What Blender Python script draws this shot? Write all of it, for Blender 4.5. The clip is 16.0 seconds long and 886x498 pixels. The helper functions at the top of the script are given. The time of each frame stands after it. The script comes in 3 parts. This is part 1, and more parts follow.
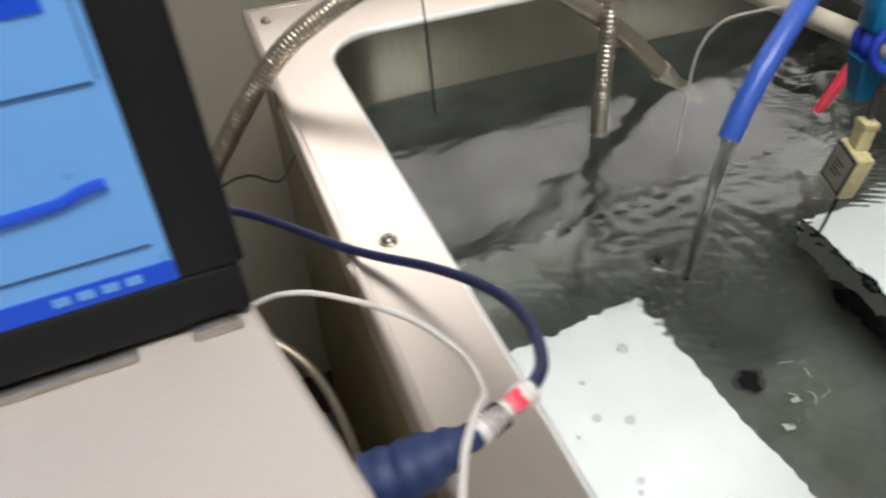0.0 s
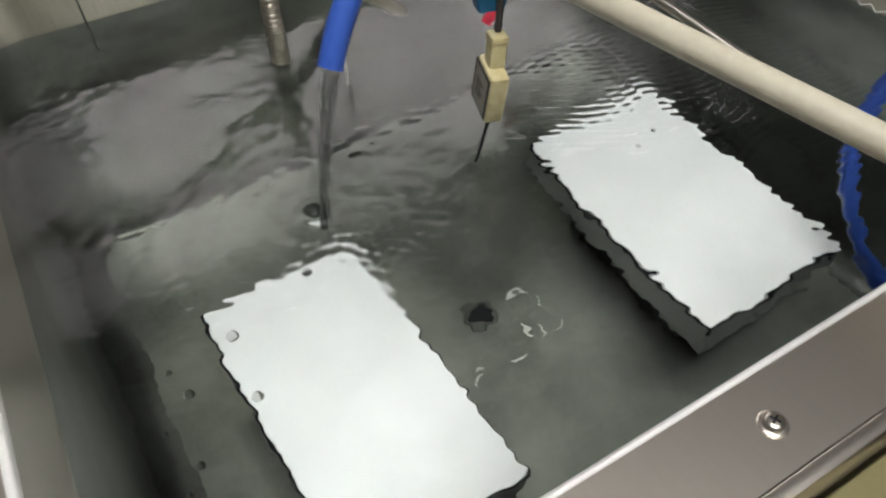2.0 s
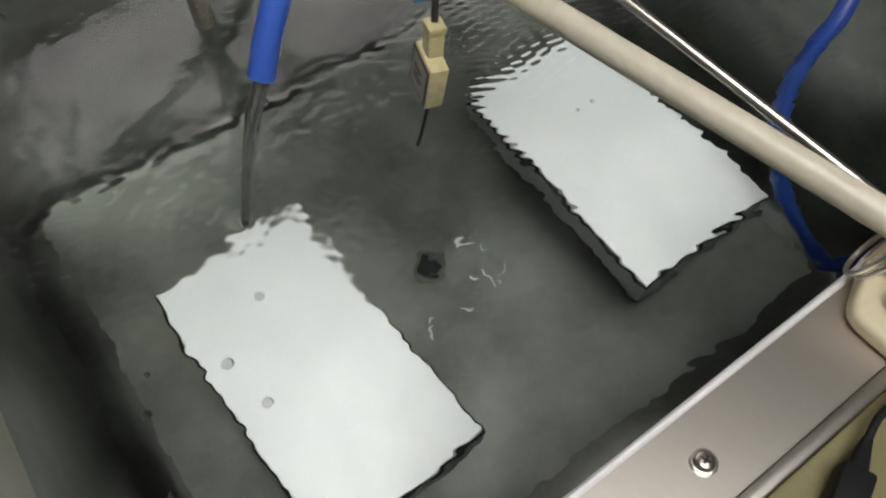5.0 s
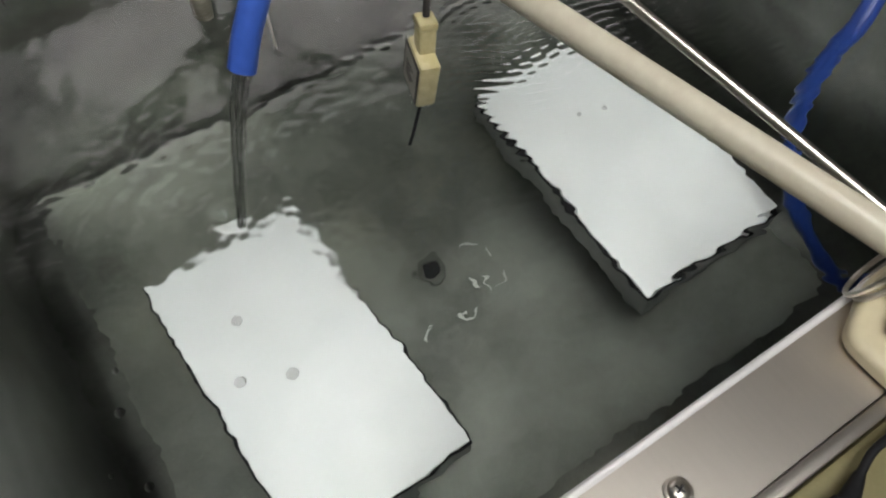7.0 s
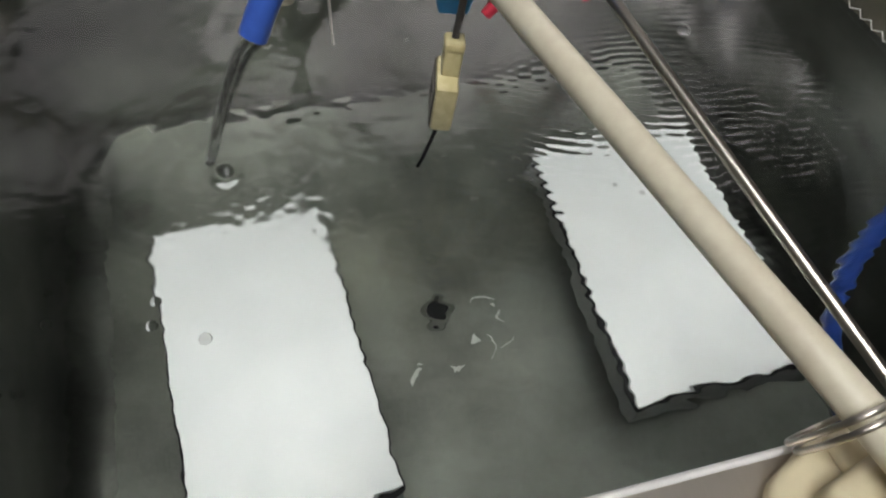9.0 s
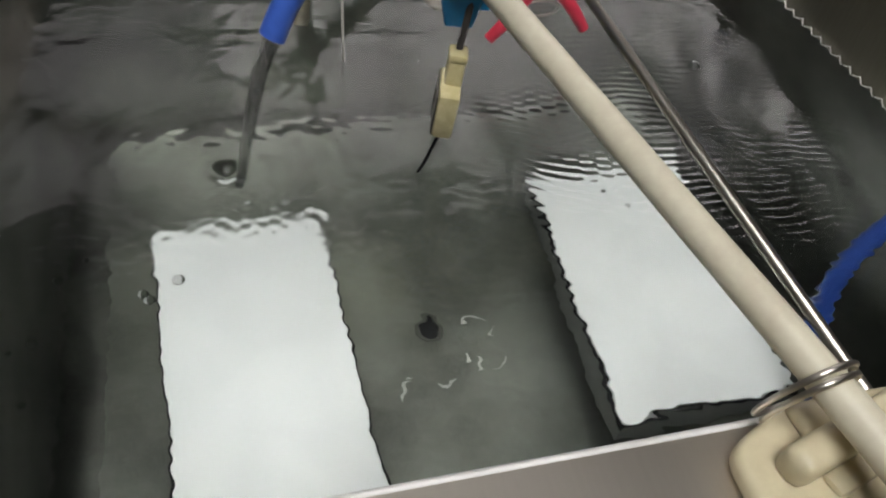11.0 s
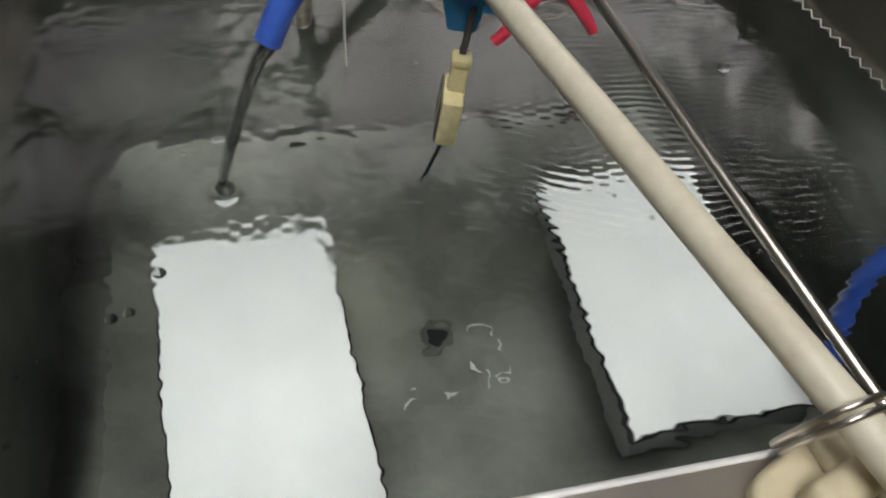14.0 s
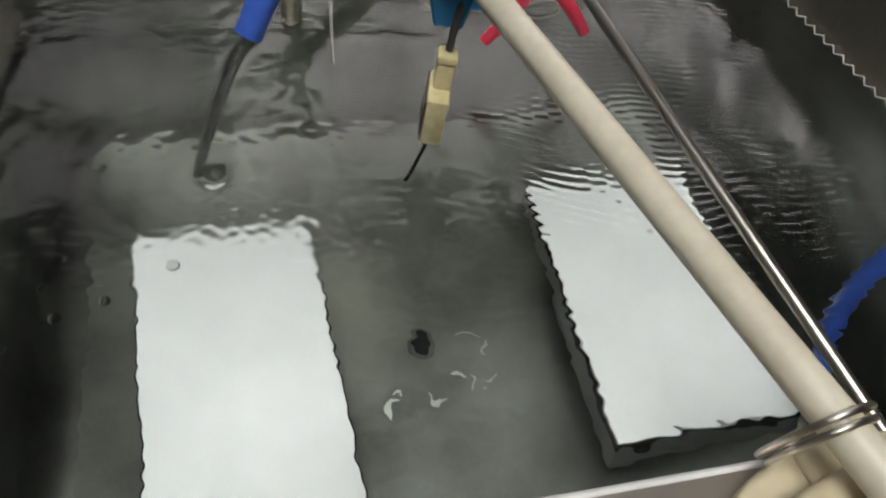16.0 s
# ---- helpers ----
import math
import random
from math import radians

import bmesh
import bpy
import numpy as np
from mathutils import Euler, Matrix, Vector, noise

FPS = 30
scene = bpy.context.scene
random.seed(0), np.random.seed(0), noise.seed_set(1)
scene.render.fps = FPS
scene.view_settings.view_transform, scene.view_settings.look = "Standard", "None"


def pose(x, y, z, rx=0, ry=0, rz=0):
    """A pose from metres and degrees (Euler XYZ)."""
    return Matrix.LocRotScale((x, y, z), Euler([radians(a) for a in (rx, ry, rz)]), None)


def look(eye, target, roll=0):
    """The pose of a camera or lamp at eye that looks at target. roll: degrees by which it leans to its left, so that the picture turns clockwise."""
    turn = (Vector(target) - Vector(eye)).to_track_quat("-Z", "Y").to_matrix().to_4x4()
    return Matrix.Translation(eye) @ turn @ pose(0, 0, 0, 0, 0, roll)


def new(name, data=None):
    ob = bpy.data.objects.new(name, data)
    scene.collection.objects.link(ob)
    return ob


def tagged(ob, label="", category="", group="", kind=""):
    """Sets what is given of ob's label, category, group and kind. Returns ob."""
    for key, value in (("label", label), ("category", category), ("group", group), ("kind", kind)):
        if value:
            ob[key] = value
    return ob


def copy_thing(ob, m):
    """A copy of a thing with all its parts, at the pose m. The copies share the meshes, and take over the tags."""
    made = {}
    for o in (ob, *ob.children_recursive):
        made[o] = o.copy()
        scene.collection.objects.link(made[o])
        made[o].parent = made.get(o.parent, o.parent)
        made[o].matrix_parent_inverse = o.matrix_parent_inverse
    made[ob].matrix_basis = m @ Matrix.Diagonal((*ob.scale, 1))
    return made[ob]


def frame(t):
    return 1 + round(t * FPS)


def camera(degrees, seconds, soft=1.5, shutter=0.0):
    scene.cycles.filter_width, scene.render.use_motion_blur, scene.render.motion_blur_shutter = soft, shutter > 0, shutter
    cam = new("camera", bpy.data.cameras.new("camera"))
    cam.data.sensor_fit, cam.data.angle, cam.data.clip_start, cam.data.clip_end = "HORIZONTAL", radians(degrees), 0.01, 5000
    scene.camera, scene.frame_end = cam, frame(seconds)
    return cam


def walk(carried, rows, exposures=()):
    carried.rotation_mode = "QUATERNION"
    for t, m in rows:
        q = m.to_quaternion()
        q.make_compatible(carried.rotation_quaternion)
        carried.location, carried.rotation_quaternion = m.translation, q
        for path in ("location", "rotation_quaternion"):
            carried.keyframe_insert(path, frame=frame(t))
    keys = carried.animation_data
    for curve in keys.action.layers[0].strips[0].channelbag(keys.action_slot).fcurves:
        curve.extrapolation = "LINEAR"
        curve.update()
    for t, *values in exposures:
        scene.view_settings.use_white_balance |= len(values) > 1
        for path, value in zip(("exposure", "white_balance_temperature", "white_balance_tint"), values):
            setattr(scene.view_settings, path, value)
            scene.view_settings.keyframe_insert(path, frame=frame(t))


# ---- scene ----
cam = camera(62.1, 16.0, soft=2.2, shutter=0.35)
PATH = [
    (0, (-0.108, -0.067, 1.186), (0.364, 1.389, -0.101), -4.1),
    (0.2, (-0.066, -0.064, 1.17), (0.427, 1.368, -0.136), -4.2),
    (0.3, (-0.047, -0.07, 1.159), (0.444, 1.378, -0.13), -5.1),
    (0.5, (-0.02, -0.071, 1.15), (0.494, 1.363, -0.146), -4.3),
    (0.7, (0.001, -0.06, 1.155), (0.544, 1.303, -0.205), -3.1),
    (1, (0.024, -0.072, 1.147), (0.596, 1.285, -0.205), -2.5),
    (1.5, (0.051, -0.087, 1.145), (0.688, 1.203, -0.243), -1.4),
    (2, (0.076, -0.084, 1.152), (0.755, 1.105, -0.305), -1.9),
    (2.5, (0.08, -0.065, 1.168), (0.787, 0.959, -0.398), -0.4),
    (3, (0.074, -0.045, 1.183), (0.852, 0.845, -0.431), 3.0),
    (3.5, (0.091, -0.042, 1.19), (0.751, 0.829, -0.485), 1.6),
    (4, (0.1, -0.036, 1.195), (0.721, 0.817, -0.504), 0.2),
    (4.5, (0.107, -0.029, 1.203), (0.742, 0.793, -0.506), 1.3),
    (5, (0.109, -0.033, 1.205), (0.755, 0.84, -0.474), 0.6),
    (7.5, (0.145, -0.041, 1.19), (0.719, 0.892, -0.484), 0.4),
    (8, (0.16, -0.052, 1.188), (0.709, 0.945, -0.456), 3.9),
    (8.5, (0.186, -0.065, 1.175), (0.651, 1.021, -0.439), 4.9),
    (9, (0.202, -0.07, 1.162), (0.617, 1.078, -0.422), 5.9),
    (9.5, (0.205, -0.083, 1.157), (0.632, 1.13, -0.375), 7.4),
    (12, (0.185, -0.114, 1.157), (0.631, 1.152, -0.325), 8.7),
    (12.5, (0.187, -0.11, 1.155), (0.609, 1.151, -0.339), 8.3),
    (13, (0.192, -0.104, 1.151), (0.603, 1.162, -0.342), 7.4),
    (13.5, (0.196, -0.098, 1.148), (0.618, 1.161, -0.348), 7.9),
    (14, (0.202, -0.095, 1.15), (0.62, 1.173, -0.34), 7.4),
    (14.5, (0.206, -0.095, 1.15), (0.633, 1.179, -0.331), 8.0),
    (15, (0.209, -0.095, 1.147), (0.645, 1.185, -0.327), 8.0),
    (15.5, (0.21, -0.093, 1.145), (0.649, 1.196, -0.32), 8.2),
    (16, (0.21, -0.092, 1.141), (0.646, 1.184, -0.336), 8.8),
]
walk(cam, [(t, look(eye, target, roll)) for t, eye, target, roll in PATH],
     exposures=[(0, 0.46), (1.2, 0.44), (2.2, 0.26), (4.0, 0.06), (16, 0.05)])


# ---- light ----
world = bpy.data.worlds.new("room_air")
world.use_nodes = True
world.node_tree.nodes["Background"].inputs[0].default_value = (0.9, 0.95, 1.0, 1)
world.node_tree.nodes["Background"].inputs[1].default_value = 0.02
scene.world = world
scene.view_settings.exposure = 0.0

WATER_Z, RIM_Z, FLOOR_Z = 0.825, 0.90, 0.42
TANK_X, TANK_Y = 0.688, 0.588
OVERHEAD, PANEL = 13.8, 3.7


# ---- materials ----
def material(name, colour, rough=0.5, metal=0.0, grain=200.0, vary=0.12, bump=0.15, stretch=(1, 1, 1), blotch=6.0, emit=0.0,
             tint=None, coat=0.0, spec=0.5, scatter=0.1, big=0.5):
    """A surface with fine grain, larger stains, painted light blotches on tank and slabs, and a little relief."""
    m = bpy.data.materials.new(name)
    m.use_nodes = True
    n, l = m.node_tree.nodes, m.node_tree.links
    b = n["Principled BSDF"]
    b.inputs["Metallic"].default_value = metal
    b.inputs["Specular IOR Level"].default_value = spec
    b.inputs["Coat Weight"].default_value = coat
    co = n.new("ShaderNodeTexCoord")
    mp = n.new("ShaderNodeMapping")
    mp.inputs["Scale"].default_value = stretch
    l.new(co.outputs["Object"], mp.inputs["Vector"])
    fine, large = n.new("ShaderNodeTexNoise"), n.new("ShaderNodeTexNoise")
    fine.inputs["Scale"].default_value, fine.inputs["Detail"].default_value = grain, 4
    large.inputs["Scale"].default_value, large.inputs["Detail"].default_value = blotch, 5
    l.new(mp.outputs["Vector"], fine.inputs["Vector"])
    l.new(co.outputs["Object"], large.inputs["Vector"])
    mixed = n.new("ShaderNodeMath")
    mixed.operation = "MULTIPLY_ADD"
    mixed.inputs[1].default_value = 1 - big
    half = n.new("ShaderNodeMath")
    half.operation = "MULTIPLY"
    half.inputs[1].default_value = big
    l.new(large.outputs["Fac"], half.inputs[0])
    l.new(fine.outputs["Fac"], mixed.inputs[0])
    l.new(half.outputs[0], mixed.inputs[2])
    ramp = n.new("ShaderNodeValToRGB")
    c2 = tint or colour
    ramp.color_ramp.elements[0].position, ramp.color_ramp.elements[1].position = 0.3, 0.7
    ramp.color_ramp.elements[0].color = (*[max(0, v * (1 - vary)) for v in c2], 1)
    ramp.color_ramp.elements[1].color = (*[min(1, v * (1 + vary)) for v in colour], 1)
    l.new(mixed.outputs[0], ramp.inputs["Fac"])
    l.new(ramp.outputs["Color"], b.inputs["Base Color"])
    rr = n.new("ShaderNodeMapRange")
    rr.inputs["To Min"].default_value, rr.inputs["To Max"].default_value = max(0.02, rough - scatter), min(1, rough + scatter)
    l.new(mixed.outputs[0], rr.inputs["Value"])
    l.new(rr.outputs["Result"], b.inputs["Roughness"])
    if bump:
        bp = n.new("ShaderNodeBump")
        bp.inputs["Strength"].default_value, bp.inputs["Distance"].default_value = bump, 0.0006
        l.new(fine.outputs["Fac"], bp.inputs["Height"])
        l.new(bp.outputs["Normal"], b.inputs["Normal"])
    if emit:
        l.new(ramp.outputs["Color"], b.inputs["Emission Color"])
        b.inputs["Emission Strength"].default_value = emit
    return m


def water_material():
    m = bpy.data.materials.new("clear_water")
    m.use_nodes = True
    n, l = m.node_tree.nodes, m.node_tree.links
    n.remove(n["Principled BSDF"])
    fr, mix = n.new("ShaderNodeFresnel"), n.new("ShaderNodeMixShader")
    re, gl = n.new("ShaderNodeBsdfRefraction"), n.new("ShaderNodeBsdfGlossy")
    fr.inputs["IOR"].default_value = re.inputs["IOR"].default_value = 1.333
    re.inputs["Roughness"].default_value, gl.inputs["Roughness"].default_value = 0.0, 0.0
    re.inputs["Color"].default_value = (0.93, 0.95, 0.91, 1)
    l.new(fr.outputs[0], mix.inputs[0])
    l.new(re.outputs[0], mix.inputs[1])
    l.new(gl.outputs[0], mix.inputs[2])
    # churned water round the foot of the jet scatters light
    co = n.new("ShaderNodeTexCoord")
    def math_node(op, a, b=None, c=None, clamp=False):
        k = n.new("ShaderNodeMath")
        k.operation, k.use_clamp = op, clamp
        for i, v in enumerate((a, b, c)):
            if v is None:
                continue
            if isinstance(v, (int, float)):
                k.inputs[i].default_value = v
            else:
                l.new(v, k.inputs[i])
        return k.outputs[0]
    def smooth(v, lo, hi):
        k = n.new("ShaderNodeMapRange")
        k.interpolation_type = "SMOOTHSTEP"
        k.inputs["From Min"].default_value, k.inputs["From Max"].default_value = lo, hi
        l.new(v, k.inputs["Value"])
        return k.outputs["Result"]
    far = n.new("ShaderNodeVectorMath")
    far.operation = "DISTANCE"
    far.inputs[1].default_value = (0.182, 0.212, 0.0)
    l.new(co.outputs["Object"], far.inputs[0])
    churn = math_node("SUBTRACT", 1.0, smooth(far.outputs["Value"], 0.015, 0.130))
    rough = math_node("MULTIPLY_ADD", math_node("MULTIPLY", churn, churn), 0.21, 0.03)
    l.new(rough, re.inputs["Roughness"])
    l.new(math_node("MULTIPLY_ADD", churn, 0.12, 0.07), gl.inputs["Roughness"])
    l.new(mix.outputs[0], n["Material Output"].inputs["Surface"])
    return m


STEEL = material("brushed_stainless_steel", (0.62, 0.565, 0.49), 0.33, 1.0, 420, 0.03, 0.0, (0.04, 1, 1), 5, scatter=0.04)
STEEL_Y = material("brushed_stainless_steel_lengthwise", (0.67, 0.605, 0.525), 0.37, 1.0, 420, 0.03, 0.0, (1, 0.04, 1), 5, scatter=0.035)
# One basin steel in three tones: shade on walls, light on floor and band.
TANK = material("shaded_tank_steel", (0.22, 0.225, 0.205), 0.40, 0.93, 700, 0.20, 0.02, (1, 1, 0.08), 9, tint=(0.075, 0.077, 0.07), scatter=0.10, big=0.85)
# Broad blotches in the floor colour imitate caustic light.
BED = material("lit_tank_floor_steel", (0.355, 0.368, 0.333), 0.36, 0.88, 500, 0.16, 0.02, (1, 1, 1), 8, tint=(0.15, 0.155, 0.14), scatter=0.08, big=0.85)
LIT_BAND = material("lit_upper_wall_steel", (0.36, 0.33, 0.27), 0.34, 0.95, 500, 0.10, 0.02, (1, 1, 0.08), 9, scatter=0.06)
SCALE = material("pale_lime_scale", (0.62, 0.63, 0.60), 0.6, 0.0, 300, 0.15, 0.1, blotch=40)
LIP = material("bright_rolled_steel", (0.86, 0.84, 0.80), 0.40, 0.45, 300, 0.04, 0.0, scatter=0.04)
CHROME = material("polished_steel", (0.50, 0.46, 0.40), 0.32, 1.0, 300, 0.06, 0.0, scatter=0.05)
OLIVE = material("olive_beige_enamel", (0.19, 0.165, 0.078), 0.42, 0.0, 420, 0.07, 0.25, blotch=4)
BEIGE = material("dull_beige_paint", (0.34, 0.305, 0.235), 0.5, 0.0, 300, 0.07, 0.2, blotch=4)
CREAM = material("aged_cream_plastic", (0.56, 0.49, 0.32), 0.42, 0.0, 160, 0.09, 0.15, blotch=30, tint=(0.54, 0.46, 0.30))
PIPE = material("yellowed_white_plastic", (0.59, 0.55, 0.42), 0.38, 0.0, 140, 0.08, 0.1, blotch=25, tint=(0.57, 0.50, 0.375))
# Its broad blotches imitate the clouded light on the slab tops.
WHITE = material("white_coated_metal", (0.93, 0.94, 0.955), 0.42, 0.12, 90, 0.04, 0.04, blotch=11, tint=(0.86, 0.875, 0.89), big=0.8)
BLOCK_SIDE = material("grey_block_side", (0.24, 0.245, 0.235), 0.5, 0.2, 160, 0.12, 0.1, blotch=20)
BLUE_HOSE = material("blue_rubber_hose", (0.045, 0.115, 0.47), 0.36, 0.0, 180, 0.10, 0.12, blotch=22)
DEEP_HOSE = material("dark_blue_rubber_hose", (0.022, 0.055, 0.25), 0.4, 0.0, 180, 0.10, 0.12, blotch=22)
BLUE_CABLE = material("navy_cable_sheath", (0.014, 0.018, 0.065), 0.42, 0.0, 260, 0.12, 0.1, blotch=25)
NAVY = material("navy_rubber_boot", (0.012, 0.026, 0.085), 0.6, 0.0, 240, 0.15, 0.3, blotch=40)
WHITE_CABLE = material("off_white_cable_sheath", (0.62, 0.58, 0.53), 0.42, 0.0, 260, 0.08, 0.1, blotch=25)
BLACK = material("black_plastic", (0.010, 0.010, 0.011), 0.5, 0.0, 500, 0.2, 0.2, blotch=12, spec=0.25)
TEAL = material("teal_plastic", (0.005, 0.17, 0.36), 0.42, 0.0, 200, 0.12, 0.1, blotch=40)
ROYAL = material("royal_blue_strap", (0.012, 0.04, 0.42), 0.6, 0.0, 500, 0.15, 0.4, blotch=40)
RED = material("pink_red_plastic", (0.72, 0.05, 0.09), 0.36, 0.0, 200, 0.1, 0.1, blotch=40)
CONDUIT = material("dull_conduit_metal", (0.40, 0.35, 0.27), 0.42, 0.85, 200, 0.14, 0.1, blotch=18)
BRAID = material("flexible_conduit_metal", (0.50, 0.45, 0.37), 0.35, 0.9, 200, 0.14, 0.1, blotch=18)
TABLE = material("beige_pink_table_paint", (0.47, 0.41, 0.36), 0.5, 0.0, 320, 0.05, 0.2, blotch=5)
WALL = material("painted_wall", (0.27, 0.26, 0.235), 0.8, 0.0, 120, 0.06, 0.3, blotch=1.2)
CEILING = material("ceiling_dark_for_reflection", (0.05, 0.045, 0.045), 0.9, 0.0, 60, 0.15, 0.2, blotch=1.5)
FLOOR = material("grey_vinyl_floor", (0.16, 0.15, 0.14), 0.5, 0.0, 90, 0.15, 0.1, blotch=2)
WOOD = material("dark_brown_board", (0.06, 0.035, 0.022), 0.5, 0.0, 60, 0.25, 0.2, (0.1, 1, 1), 5)
LAMP = material("added_lamp_diffuser", (0.97, 0.98, 1.0), 0.6, 0.0, 30, 0.02, 0.0, emit=OVERHEAD)
GLOW_DIM = material("dim_glow_for_ceiling", (1.0, 0.92, 0.92), 0.6, 0.0, 12, 0.10, 0.0, blotch=2.2, emit=0.36 * PANEL)
GLOW = material("soft_glow_for_ceiling", (1.0, 0.90, 0.90), 0.6, 0.0, 12, 0.10, 0.0, blotch=2.2, emit=PANEL)
SCREEN = material("lit_screen_pale_blue", (0.11, 0.27, 0.54), 0.3, 0.0, 30, 0.05, 0.0, emit=0.22)
SCREEN_BLUE = material("lit_screen_deep_blue", (0.006, 0.05, 0.40), 0.3, 0.0, 30, 0.05, 0.0, emit=0.30)
SCREEN_DARK = material("lit_screen_dark_line", (0.02, 0.05, 0.12), 0.3, 0.0, 30, 0.05, 0.0, emit=0.4)
LABEL = material("grey_printed_label", (0.30, 0.28, 0.24), 0.5, 0.0, 200, 0.1, 0.0, blotch=60)
LABEL_DARK = material("dark_print", (0.05, 0.045, 0.04), 0.5, 0.0, 200, 0.1, 0.0, blotch=60)
PROBE = material("yellowed_clear_plastic", (0.64, 0.57, 0.34), 0.38, 0.0, 160, 0.1, 0.1, blotch=40, tint=(0.56, 0.47, 0.22))
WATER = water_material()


# ---- mesh helpers ----
def part(name, bm, mat, parent=None, label="", smooth=True):
    me = bpy.data.meshes.new(name)
    bmesh.ops.recalc_face_normals(bm, faces=bm.faces)
    bm.to_mesh(me)
    bm.free()
    me.materials.append(mat)
    if smooth:
        me.shade_smooth()
        me.set_sharp_from_angle(angle=radians(38))
    ob = new(name, me)
    if parent:
        ob.parent = parent
    if label:
        ob["label"] = label
    return ob


def thing(name, label, category, at=(0, 0, 0), turn=0.0, group="", kind=""):
    ob = new(name)
    ob.empty_display_size = 0.02
    ob.matrix_basis = pose(*at, 0, 0, turn)
    return tagged(ob, label, category, group, kind)


def box(x0, x1, y0, y1, z0, z1, bevel=0.0, bm=None, seg=2, m=None):
    own = bmesh.new()
    bmesh.ops.create_cube(own, size=1)
    for v in own.verts:
        v.co = Vector(((x0 + x1) / 2 + v.co.x * (x1 - x0), (y0 + y1) / 2 + v.co.y * (y1 - y0), (z0 + z1) / 2 + v.co.z * (z1 - z0)))
    if bevel:
        bmesh.ops.bevel(own, geom=list(own.edges), offset=bevel, segments=seg, profile=0.5, affect="EDGES")
    if m is not None:
        own.transform(m)
    return join(bm, own)


def join(bm, own):
    if bm is None:
        return own
    me = bpy.data.meshes.new("joined")
    own.to_mesh(me)
    own.free()
    bm.from_mesh(me)
    bpy.data.meshes.remove(me)
    return bm


def spline(pts, steps=10):
    """A smooth line through the points."""
    p = [Vector(q) for q in pts]
    p = [2 * p[0] - p[1]] + p + [2 * p[-1] - p[-2]]
    out = []
    for i in range(1, len(p) - 2):
        for k in range(steps):
            t = k / steps
            a, b, c, d = p[i - 1], p[i], p[i + 1], p[i + 2]
            out.append(0.5 * (2 * b + (c - a) * t + (2 * a - 5 * b + 4 * c - d) * t * t + (3 * b - a - 3 * c + d) * t ** 3))
    return out + [p[-2]]


def tube(line, radius, sides=14, caps=True, bm=None):
    """A round tube along a line; radius is a number or a function of the share of the way and the distance."""
    own = bm or bmesh.new()
    rings, far = [], 0.0
    up = Vector((0.13, 0.21, 0.97)).normalized()
    for i, q in enumerate(line):
        way = (line[min(i + 1, len(line) - 1)] - line[max(i - 1, 0)]).normalized()
        a = (up - way * up.dot(way)).normalized()
        up = a
        b = way.cross(a)
        far += (q - line[i - 1]).length if i else 0
        r = radius(i / (len(line) - 1), far) if callable(radius) else radius
        rings.append([own.verts.new(q + r * (math.cos(w) * a + math.sin(w) * b)) for w in (2 * math.pi * k / sides for k in range(sides))])
    for r0, r1 in zip(rings, rings[1:]):
        for k in range(sides):
            own.faces.new((r0[k], r0[(k + 1) % sides], r1[(k + 1) % sides], r1[k]))
    if caps:
        own.faces.new(rings[0][::-1])
        own.faces.new(rings[-1])
    return own


def turned(profile, sides=24, bm=None):
    """A body of revolution about z from (radius, height) pairs."""
    own = bm or bmesh.new()
    rings = [[own.verts.new((r * math.cos(2 * math.pi * k / sides), r * math.sin(2 * math.pi * k / sides), z)) for k in range(sides)] for r, z in profile]
    for r0, r1 in zip(rings, rings[1:]):
        for k in range(sides):
            own.faces.new((r0[k], r0[(k + 1) % sides], r1[(k + 1) % sides], r1[k]))
    own.faces.new(rings[0][::-1])
    own.faces.new(rings[-1])
    return own


def outline(x0, x1, y0, y1, r, n=10):
    """A rectangle with round corners, counter-clockwise."""
    out = []
    for cx, cy, a in ((x1 - r, y1 - r, 0), (x0 + r, y1 - r, 90), (x0 + r, y0 + r, 180), (x1 - r, y0 + r, 270)):
        out += [(cx + r * math.cos(radians(a + 90 * k / n)), cy + r * math.sin(radians(a + 90 * k / n))) for k in range(n + 1)]
    return out


def loft(loops, bm=None, close=False):
    own = bm or bmesh.new()
    rings = [[own.verts.new(p) for p in loop] for loop in loops]
    for r0, r1 in zip(rings, rings[1:]):
        for k in range(len(r0)):
            own.faces.new((r0[k], r0[(k + 1) % len(r0)], r1[(k + 1) % len(r0)], r1[k]))
    if close:
        own.faces.new(rings[-1])
    return own


# ---- the room ----
def room():
    b = box(-3, 4, -2.5, 4.5, -0.1, 0)
    tagged(part("floor", b, FLOOR), "grey vinyl floor of the workroom", "floor", kind="structure")
    for name, e in (("wall_north", (-3.1, 4.1, 4.5, 4.6, 0, 2.7)), ("wall_south", (-3.1, 4.1, -2.6, -2.5, 0, 2.7)),
                    ("wall_west", (-3.1, -3, -2.5, 4.5, 0, 2.7)), ("wall_east", (4, 4.1, -2.5, 4.5, 0, 2.7))):
        tagged(part(name, box(*e), WALL), "plain painted workroom wall", "wall", kind="structure")
    # Its dark colour imitates the dim mirror image in the near water.
    tagged(part("ceiling", box(-3.1, 4.1, -2.6, 4.6, 2.65, 2.75), CEILING), "ceiling coloured dark to keep its near reflection dim", "ceiling", kind="structure")


